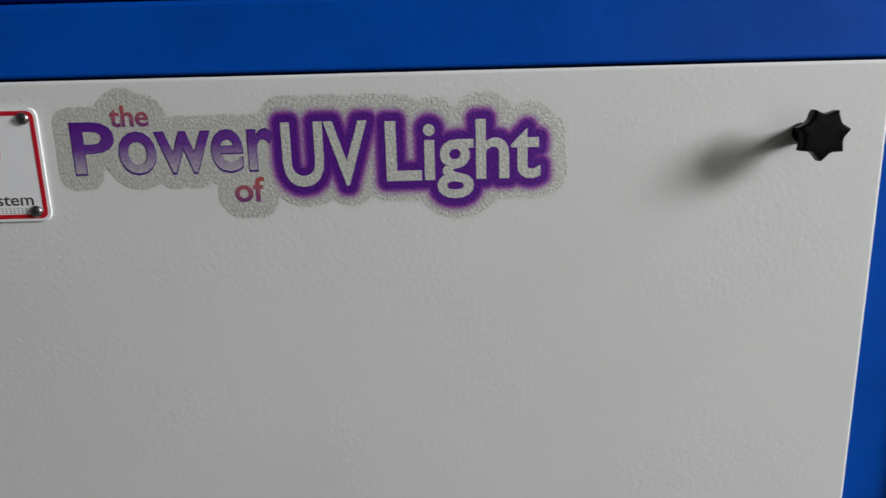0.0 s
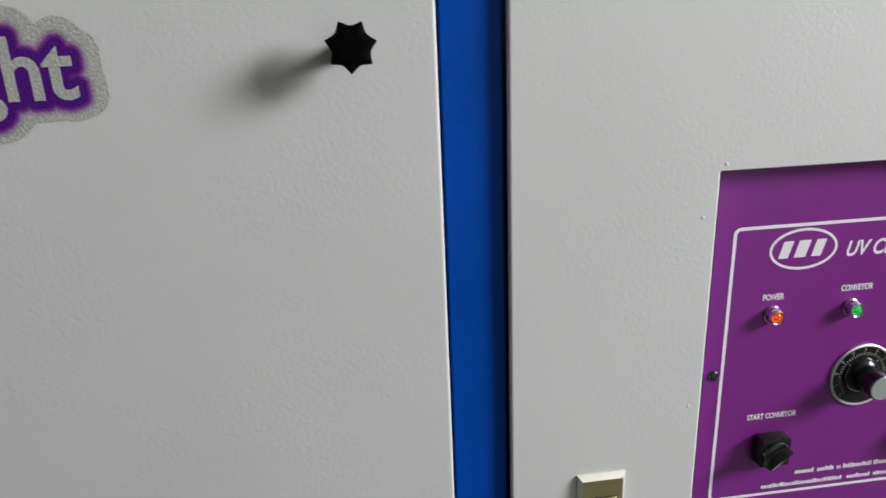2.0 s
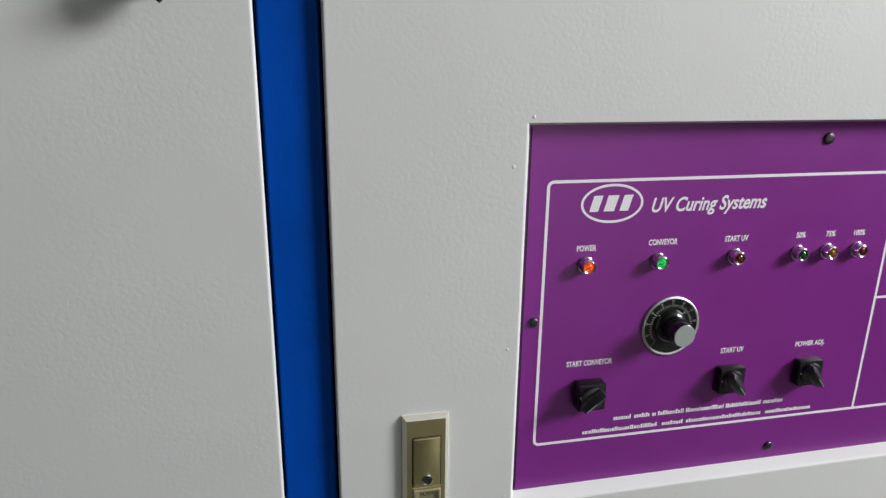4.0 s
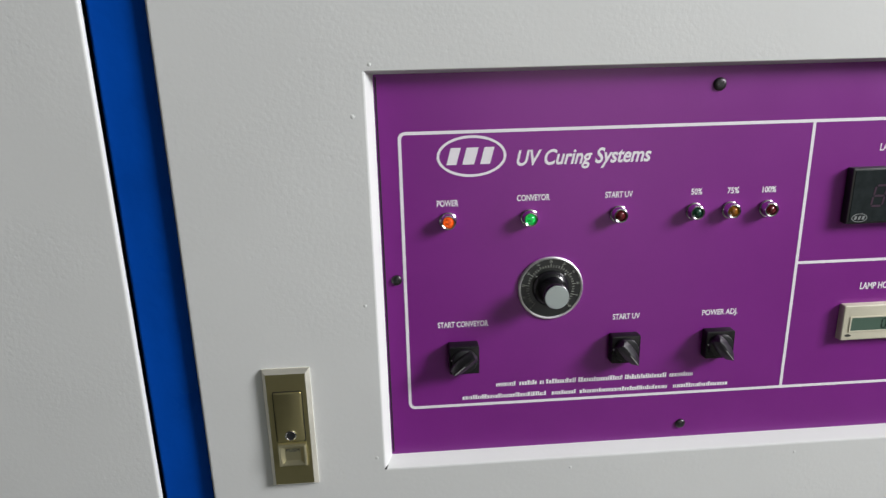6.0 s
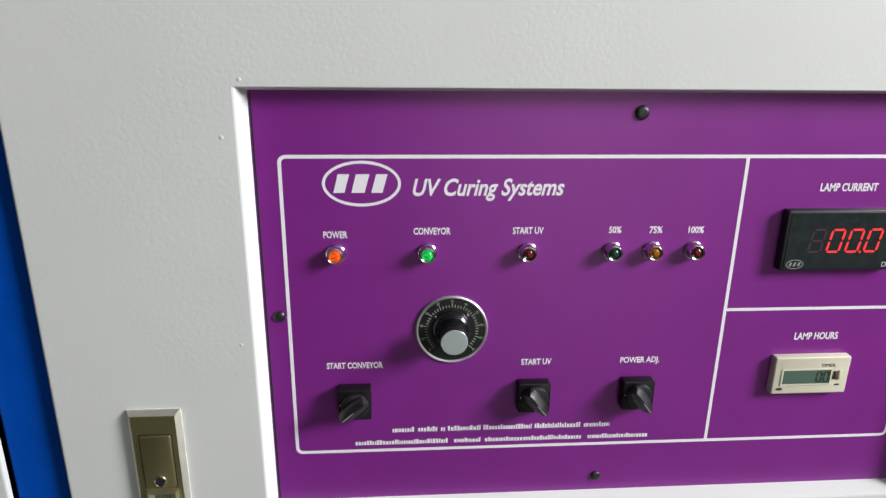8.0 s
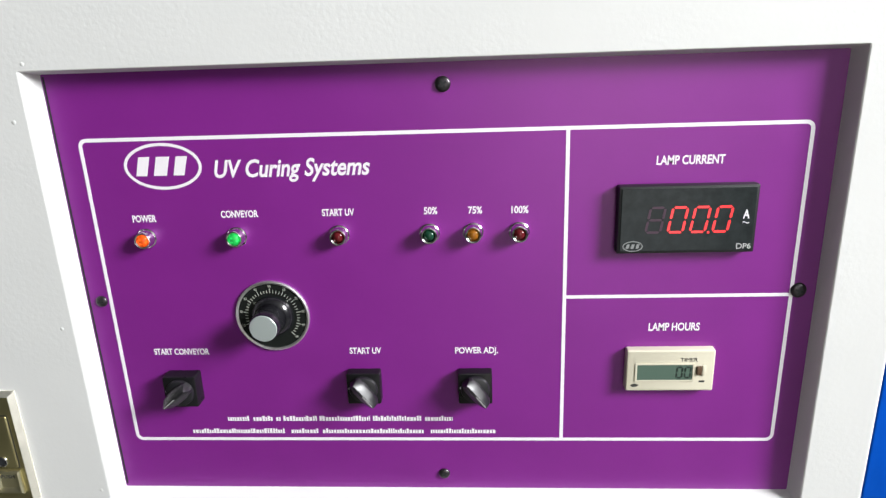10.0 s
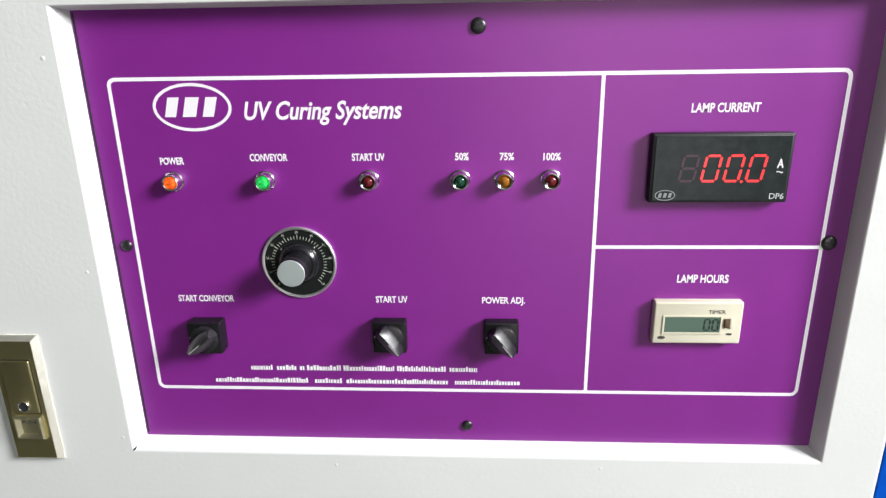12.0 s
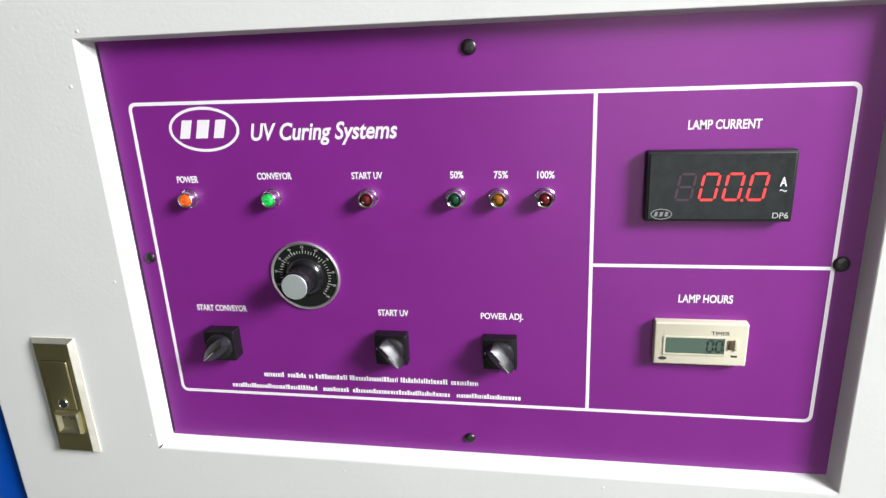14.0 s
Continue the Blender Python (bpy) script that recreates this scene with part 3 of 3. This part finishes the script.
# ---- speed dial ----
dial = thing("speed_dial", (0.6003, PY, 1.0995), "black graduated dial with a metal rim and knob", "dial")
part("dial_plate", lathe([(0.0270, 0.0), (0.0270, 0.0012), (0.0, 0.0013)], 56), dial_black, dial)
part("rim", lathe([(0.0290, 0.0), (0.0290, 0.0016), (0.0280, 0.0022), (0.0268, 0.0019), (0.0268, 0.0)], 56), dial_rim, dial, "bright metal rim")
for k in range(41):
    a = radians(225 - 270 * k / 40)
    long = 0.0036 if k % 4 == 0 else 0.0023
    r0, r1, w = 0.0192, 0.0192 + long, 0.00026
    ca, sa = math.cos(a), math.sin(a)
    part("tick", prism([(ca * r0 - sa * w, sa * r0 + ca * w), (ca * r1 - sa * w, sa * r1 + ca * w), (ca * r1 + sa * w, sa * r1 - ca * w), (ca * r0 + sa * w, sa * r0 - ca * w)], 0.0011, 0.0015), dial_print, dial, smooth=0)
for k in range(11):
    a = radians(225 - 27 * k)
    cx, cz = 0.0247 * math.cos(a), 0.0247 * math.sin(a)
    lettering("numeral", str(k * 10), cx - (0.0012 if k else 0.0007), cx + (0.0012 if k else 0.0007), cz - 0.0010, 0.0020, dial_print, dial, lift=0.0013, thick=0.0002)
part("skirt", lathe([(0.0165, 0.0013), (0.0160, 0.0035), (0.0135, 0.0062), (0.0122, 0.0070)], 48), gloss_plastic, dial, "glossy black skirt")
part("knob", lathe([(0.0118, 0.0060), (0.0116, 0.0150), (0.0112, 0.0230), (0.0108, 0.0243), (0.0104, 0.0246)], 96, lambda a, h: 1.0 + (0.018 * math.cos(32 * a) if 0.008 < h < 0.0235 else 0.0)), gloss_plastic, dial, "glossy black fluted knob")
part("cap", lathe([(0.0104, 0.0240), (0.0104, 0.0249), (0.0100, 0.0254), (0.0, 0.0255)], 40), grey_cap, dial, "pale grey metal cap")
for dx, dz in ((-0.0130, 0.0112), (0.0125, 0.0125)):
    part("rivet", lathe([(0.0011, 0.0012), (0.0010, 0.0020), (0.0, 0.0024)], 14), chrome, dial, at=(dx, 0, dz))


# ---- rotary switches ----
def rotary_switch(at, turn, label, deep=0.0092):
    t = thing("rotary_switch", at, label, "rotary switch", "rotary switches")
    part("base_plate", prism(rounded(-0.0132, 0.0132, -0.0132, 0.0132, 0.0012, 3), 0.0, deep, 0.0008, 2), black_plastic, t, "square black plate")
    part("boss", lathe([(0.0112, deep - 0.0001), (0.0111, deep + 0.0016), (0.0106, deep + 0.0026), (0.0092, deep + 0.0032), (0.0, deep + 0.0034)], 40), lever_plastic, t, "round black collar")
    # a grip with two sloping sides that meet in a narrow ridge, longer to the pointing end
    bm = bmesh.new()
    prof = [(-0.0112, 0.0034), (-0.0098, 0.0050), (-0.0040, 0.0062), (0.0050, 0.0060), (0.0118, 0.0046), (0.0146, 0.0022)]
    rows = []
    for h, f, m in ((0.0026, 1.04, 1.0), (0.0056, 1.0, 0.96), (0.0064, 0.99, 0.90), (0.0104, 0.94, 0.22), (0.0108, 0.92, 0.14)):
        o = [(x * f, -w * m) for x, w in prof] + [(x * f, w * m) for x, w in prof[::-1]]
        rows.append([bm.verts.new((x, -deep - h, z)) for x, z in o])
    n = len(rows[0])
    for a, b in zip(rows, rows[1:]):
        for k in range(n):
            bm.faces.new((a[k], a[(k + 1) % n], b[(k + 1) % n], b[k]))
    bm.faces.new(rows[-1])
    lever = part("lever", bm, lever_plastic, t, "black ridged grip", smooth=30)
    lever.rotation_euler = (0, radians(turn), 0)
    part("pointer", block(0.0010, 0.0124, -deep - 0.0112, -deep - 0.0105, -0.0004, 0.0004), pointer_grey, lever, "pale pointer line", smooth=0)
    # white spot painted in for a specular glint beside the grip
    part("dot", lathe([(0.0009, deep - 0.0001), (0.0008, deep + 0.0006), (0.0, deep + 0.0008)], 14), white_print, t, "small white spot painted in for a glint", at=(-0.0112, 0, 0.0008))
    return t


rotary_switch((0.5222, PY, 1.0393), 140, "black rotary switch with its grip turned down to one side", 0.0122)
rotary_switch((0.6687, PY, 1.0400), 52, "black rotary switch with a slanting grip")
rotary_switch((0.7562, PY, 1.0398), 52, "black rotary switch with a slanting grip")

# ---- ammeter ----
meter = thing("panel_meter", (0.9078, PY, 1.1727), "black digital panel meter showing red digits", "panel meter")
MW, MH = 0.0482, 0.0247
part("case", prism(rounded(-MW, MW, -MH, MH, 0.0012, 3), -0.0005, 0.0080, 0.0012, 2), meter_case, meter)
part("face", prism(rounded(-MW + 0.002, MW - 0.002, -MH + 0.0019, MH - 0.0019, 0.001, 3), 0.0075, 0.0084, 0.0003, 1), meter_face, meter, "dark glossy window", smooth=0)
DH, DW = 0.0180, 0.0101
for k, (pattern, mat) in enumerate((("abcdefg", ghost_segment), ("abcdef", digit_red), ("abcdef", digit_red), ("abcdef", digit_red))):
    for bar in seven_segments(pattern, DW, DH, 0.0017, 0.16):
        part("segment", prism(bar, 0.0083, 0.00855), mat, meter, "lit red bar of a digit" if k else "unlit bar of a digit", at=(-0.0285 + 0.01545 * k, 0, -0.0088), smooth=0)
part("decimal_point", lathe([(0.0009, 0.0083), (0.0009, 0.00855), (0.0, 0.0086)], 14), digit_red, meter, at=(0.0150, 0, -0.0092))
lettering("lettering", "A", 0.0380, 0.0425, 0.0005, 0.0062, white_print, meter, lift=0.0084, bold=0.02)
part("wave_mark", join_prisms([[(0.0382 + 0.0011 * k, -0.0028 + 0.0006 * math.sin(1.6 * k)), (0.0393 + 0.0011 * k, -0.0028 + 0.0006 * math.sin(1.6 * k + 1.6)), (0.0393 + 0.0011 * k, -0.0021 + 0.0006 * math.sin(1.6 * k + 1.6)), (0.0382 + 0.0011 * k, -0.0021 + 0.0006 * math.sin(1.6 * k))] for k in range(4)], 0.0083, 0.0086), white_print, meter, smooth=0)
lettering("lettering", "DP6", 0.0355, 0.0455, -0.0218, 0.0040, meter_print, meter, lift=0.0084)
part("emblem", band(ellipse(-0.0370, -0.0190, 0.0072, 0.0039, 36), ellipse(-0.0370, -0.0190, 0.0065, 0.0033, 36), 0.0083, 0.0086), emblem_grey, meter, "small pale oval emblem", smooth=0)
for mx in (-0.0405, -0.0370, -0.0335):
    part("emblem_mark", prism([(mx - 0.0014, -0.0206), (mx + 0.0006, -0.0206), (mx + 0.0014, -0.0174), (mx - 0.0006, -0.0174)], 0.0083, 0.0086), emblem_grey, meter, smooth=0)

# ---- hour meter ----
hours = thing("hour_meter", (0.9045, PY, 1.0535), "cream plastic hour meter with a small grey display", "hour meter")
HW, HH = 0.0330, 0.0172
part("case", prism(rounded(-HW, HW, -HH, HH, 0.0014, 3), -0.0005, 0.0070, 0.0013, 3), cream_plastic, hours)
part("display_rim", band(rounded(-0.0262, 0.0182, -0.0088, 0.0063, 0.0006, 3), rounded(-0.0248, 0.0168, -0.0075, 0.0052, 0.0004, 3), 0.0068, 0.0076), cream_plastic, hours)
part("display", block(-0.0250, 0.0170, -0.0073, -0.0069, -0.0077, 0.0054), lcd_glass, hours, "grey-green liquid crystal display", smooth=0)
for k in range(2):
    for bar in seven_segments("abcdef", 0.0040, 0.0088, 0.0011, 0.05):
        part("segment", prism(bar, 0.0072, 0.0075), lcd_segment, hours, at=(0.0048 + 0.0062 * k, 0, -0.0056), smooth=0)
part("reset_button", block(0.0196, 0.0232, -0.0086, -0.0068, -0.0032, 0.0040, 0.0005), brown_button, hours, "small brown reset button")
part("button_guard", block(0.0236, 0.0262, -0.0082, -0.0068, -0.0040, 0.0046, 0.0005), cream_plastic, hours)
lettering("lettering", "TIMER", 0.0072, 0.0200, 0.0078, 0.0030, dark_print, hours, lift=0.0070)
part("print_mark", prism(ellipse(-0.0262, -0.0122, 0.0030, 0.0013, 20), 0.0068, 0.0072), dark_print, hours, "small dark printed mark", smooth=0)
part("print_mark", bars([(0.0220, 0.0262)], -0.0098, -0.0082), dark_print, hours, smooth=0).location = (0, -0.0070, 0)

# ---- push latch ----
latch = thing("push_latch", (0.3663, DY, 0.9848), "olive brass plated push latch flush in a grey door", "latch")
LWH, LHH = 0.0205, 0.0578
bm = bmesh.new()
rings = []
for dx, y in ((0.0, 0.001), (0.0, -0.0012), (0.0032, -0.0052), (0.0036, -0.0054)):
    rings.append([bm.verts.new((x, y, z)) for x, z in ((-LWH + dx, -LHH + dx), (LWH - dx, -LHH + dx), (LWH - dx, LHH - dx), (-LWH + dx, LHH - dx))])
for a, b in zip(rings, rings[1:]):
    for k in range(4):
        bm.faces.new((a[k], a[(k + 1) % 4], b[(k + 1) % 4], b[k]))
part("bevel", bm, bevel_highlight_brass, latch, "bevelled edge with its highlight in the colour", smooth=20)
part("plate", block(-LWH + 0.0036, LWH - 0.0036, -0.0054, 0.0, -LHH + 0.0036, LHH - 0.0036), latch_metal, latch, smooth=0)
part("handle", prism(rounded(-0.0118, 0.0125, -0.0105, 0.0375, 0.0015, 3), 0.0048, 0.0072, 0.0012, 2), latch_metal, latch, "flush pull handle")
part("handle_gap", band(rounded(-0.0125, 0.0132, -0.0112, 0.0382, 0.0018, 3), rounded(-0.0119, 0.0126, -0.0106, 0.0376, 0.0015, 3), 0.0048, 0.0057), seam_black, latch, smooth=0)
part("keyhole_ring", lathe([(0.0050, 0.0066), (0.0049, 0.0080), (0.0043, 0.0085), (0.0037, 0.0080), (0.0036, 0.0066)], 28), chrome, latch, at=(0.0005, 0, -0.0040))
part("lock_core", lathe([(0.0037, 0.0066), (0.0034, 0.0076), (0.0, 0.0077)], 24), seam_black, latch, at=(0.0005, 0, -0.0040))
bm = bmesh.new()
rings = []
for f, y in ((1.0, -0.0050), (1.0, -0.0076), (0.90, -0.0090), (0.82, -0.0088), (0.56, -0.0060)):
    if f:
        rings.append([bm.verts.new((x * f, y, z * f)) for x, z in ((-0.0122, -0.0108), (0.0122, -0.0108), (0.0122, 0.0108), (-0.0122, 0.0108))])
for a, b in zip(rings, rings[1:]):
    for k in range(4):
        bm.faces.new((a[k], a[(k + 1) % 4], b[(k + 1) % 4], b[k]))
bm.faces.new(rings[-1])
button = part("push_button", bm, button_highlight_brass, latch, "dished push button", at=(0.0006, 0, -0.0238), smooth=20)
lettering("lettering", "PUSH", -0.0058, 0.0058, 0.0030, 0.0030, dark_print, button, lift=0.0061, thick=0.0002)

# ---- star knob ----
star = thing("star_knob", (0.1894, DY, 1.3845), "black plastic seven-pointed star knob on a grey panel", "knob")


def lobes(a, h):
    u = abs(((7 * (a - radians(-92)) / (2 * math.pi)) + 0.5) % 1.0 - 0.5) * 2
    return 1.0 - 0.25 * math.sin(u * math.pi / 2) ** 0.85


part("stud", lathe([(0.0064, 0.0), (0.0064, 0.0016), (0.0056, 0.0022), (0.0056, 0.0190), (0.0, 0.0191)], 24), knob_plastic, star, "black collar")
part("grip", lathe([(0.0, 0.0175), (0.0120, 0.0175), (0.0156, 0.0182), (0.0164, 0.0196), (0.0164, 0.0250), (0.0161, 0.0261), (0.0154, 0.0268), (0.0146, 0.0270), (0.0080, 0.0270), (0.0, 0.0270)], 140, lobes), knob_plastic, star, "black star grip", smooth=28)

# ---- sticker: glittering vinyl with violet letters ----
sticker = thing("sticker", (0, DY, 0), "silver glitter sticker with purple lettering on a grey panel", "sticker")


def fade_values(me, values):
    at = me.attributes.new("print_fade", 'FLOAT', 'POINT')
    at.data.foreach_set("value", np.asarray(values, dtype=np.float32))


def word(body, x0, x1, base, cap, mat, lift, bold, label="", slant=0.0, name="lettering"):
    ob = lettering(name, body, x0, x1, base, cap, mat, sticker, lift=lift, bold=bold, slant=slant, thick=0.00006, label=label)
    z = bounds(ob.data)[:, 2]
    fade_values(ob.data, np.clip((z - base) / cap, 0, 1))
    return ob


uv = [word("UV", -0.1435, -0.0885, 1.3595, 0.0388, glitter_letter, 0.00022, 0.018, "silver glitter letters"), word("Light", -0.0772, 0.0222, 1.3612, 0.0362, glitter_letter, 0.00022, 0.018)]
power = []
for body, x0, x1, tall, up in (("P", -0.2765, -0.2503, 1.0, 0.0), ("ower", -0.2472, -0.1487, 1.18, 0.00003)):
    word(body, x0 - 0.0007, x1 + 0.0007, 1.3698, 0.0318 * tall, violet_ink, 0.00016 + up, 0.021, name="letter_outline")
    power.append(word(body, x0, x1, 1.3705, 0.0304 * tall, graded_violet, 0.00026 + up, 0.010, "purple letters fading to silver"))
small = [word("the", -0.2510, -0.2262, 1.3995, 0.0125, graded_red, 0.00022, 0.020, "orange red letters"), word("of", -0.1760, -0.1565, 1.3497, 0.0150, graded_red, 0.00022, 0.020)]


def outline_points(obs, step=0.0012):
    pts = []
    for ob in obs:
        co = bounds(ob.data)
        for e in ob.data.edges:
            a, b = co[e.vertices[0]][[0, 2]], co[e.vertices[1]][[0, 2]]
            n = max(1, int(np.hypot(*(b - a)) / step))
            pts += [a + (b - a) * k / n for k in range(n)]
    return np.unique(np.round(np.array(pts), 4), axis=0)


def nearest(grid, pts):
    best = np.full(len(grid), 9.0)
    for k in range(0, len(pts), 60):
        d = grid[:, None, :] - pts[None, k:k + 60, :]
        best = np.minimum(best, (d * d).sum(2).min(1))
    return np.sqrt(best)


def vinyl(reach_all, reach_uv, step=0.0013):
    """A sheet cut at a set distance round the letters."""
    xs, zs = np.arange(-0.305, 0.055, step), np.arange(1.325, 1.430, step)
    gx, gz = np.meshgrid(xs, zs)
    grid = np.stack([gx.ravel(), gz.ravel()], 1)
    near_uv = nearest(grid, outline_points(uv))
    near_all = np.minimum(nearest(grid, outline_points(uv) + np.array([0.0020, 0.0018])) - (reach_uv - reach_all), nearest(grid, outline_points([*power, *small])))
    nx, nz = len(xs), len(zs)
    keep = (near_all < reach_all).reshape(nz, nx)
    verts, ids, faces, shade = [], {}, [], []
    slope = near_all.reshape(nz, nx)
    dz, dx = np.gradient(slope, step)

    def corner(j, i):
        if (j, i) not in ids:
            over = max(0.0, slope[j, i] - reach_all)
            g2 = dx[j, i] ** 2 + dz[j, i] ** 2 + 1e-6
            ids[(j, i)] = len(verts)
            verts.append((xs[i] - dx[j, i] * over / g2, -0.00012, zs[j] - dz[j, i] * over / g2))
            shade.append(near_uv[j * nx + i])
        return ids[(j, i)]

    for j in range(nz - 1):
        for i in range(nx - 1):
            if keep[j, i] or keep[j, i + 1] or keep[j + 1, i] or keep[j + 1, i + 1]:
                faces.append((corner(j, i), corner(j, i + 1), corner(j + 1, i + 1), corner(j + 1, i)))
    me = bpy.data.meshes.new("vinyl")
    me.from_pydata(verts, [], faces)
    me.validate()
    fade_values(me, np.clip(np.array(shade) / 0.0102, 0, 1)[:len(me.vertices)])
    return me


part("vinyl", vinyl(0.0108, 0.0150), glitter, sticker, "silver glitter vinyl with a scalloped edge", smooth=0)

# ---- riveted sign plate at the edge of the sticker ----
sign = thing("sign_plate", (0, DY, 0), "white sign plate with a red border screwed to a panel", "sign")
SX0, SX1, SZ0, SZ1 = -0.530, -0.2960, 1.3405, 1.4125
part("plate", prism(rounded(SX0, SX1, SZ0, SZ1, 0.005), 0.0, 0.0014, 0.0004, 1), sign_white, sign)
part("border", band(rounded(SX0 + 0.0018, SX1 - 0.0018, SZ0 + 0.0018, SZ1 - 0.0018, 0.0045), rounded(SX0 + 0.0045, SX1 - 0.0045, SZ0 + 0.0045, SZ1 - 0.0045, 0.003), 0.0013, 0.0016), sign_red, sign, "red printed border", smooth=0)
part("red_ring", band(ellipse(-0.3430, 1.3850, 0.0205, 0.0150), ellipse(-0.3430, 1.3850, 0.0150, 0.0105), 0.0013, 0.0016), sign_red, sign, "red printed ring", smooth=0)
lettering("lettering", "System", -0.3410, -0.3060, 1.3510, 0.0074, dark_print, sign, lift=0.0014, bold=0.005)
for j in range(3):
    for i in range(14):
        part("print_dot", prism(ellipse(-0.3090 - 0.0026 * i, 1.3488 - 0.0015 * j, 0.00045, 0.00032, 6), 0.0013, 0.00155), dark_print, sign, smooth=0)
for sx, sz in ((-0.3045, 1.4060), (-0.3050, 1.3470), (-0.5220, 1.4060), (-0.5220, 1.3470)):
    cross_screw("sign_screw", (sx, DY - 0.0014, sz), 0.0038, steel, "small steel cross screw in the sign plate", "sign screws")

# ---- small chips and drips in the blue paint ----
for cx, cz, r in ((0.2655, 1.4265, 0.0015), (0.2638, 1.4238, 0.0010)):
    part("paint_drip", lathe([(r, -0.0002), (r * 0.85, 0.0001), (r * 0.5, 0.00025), (0.0, 0.0003)], 14), blue_paint, machine, at=(cx, CY, cz))
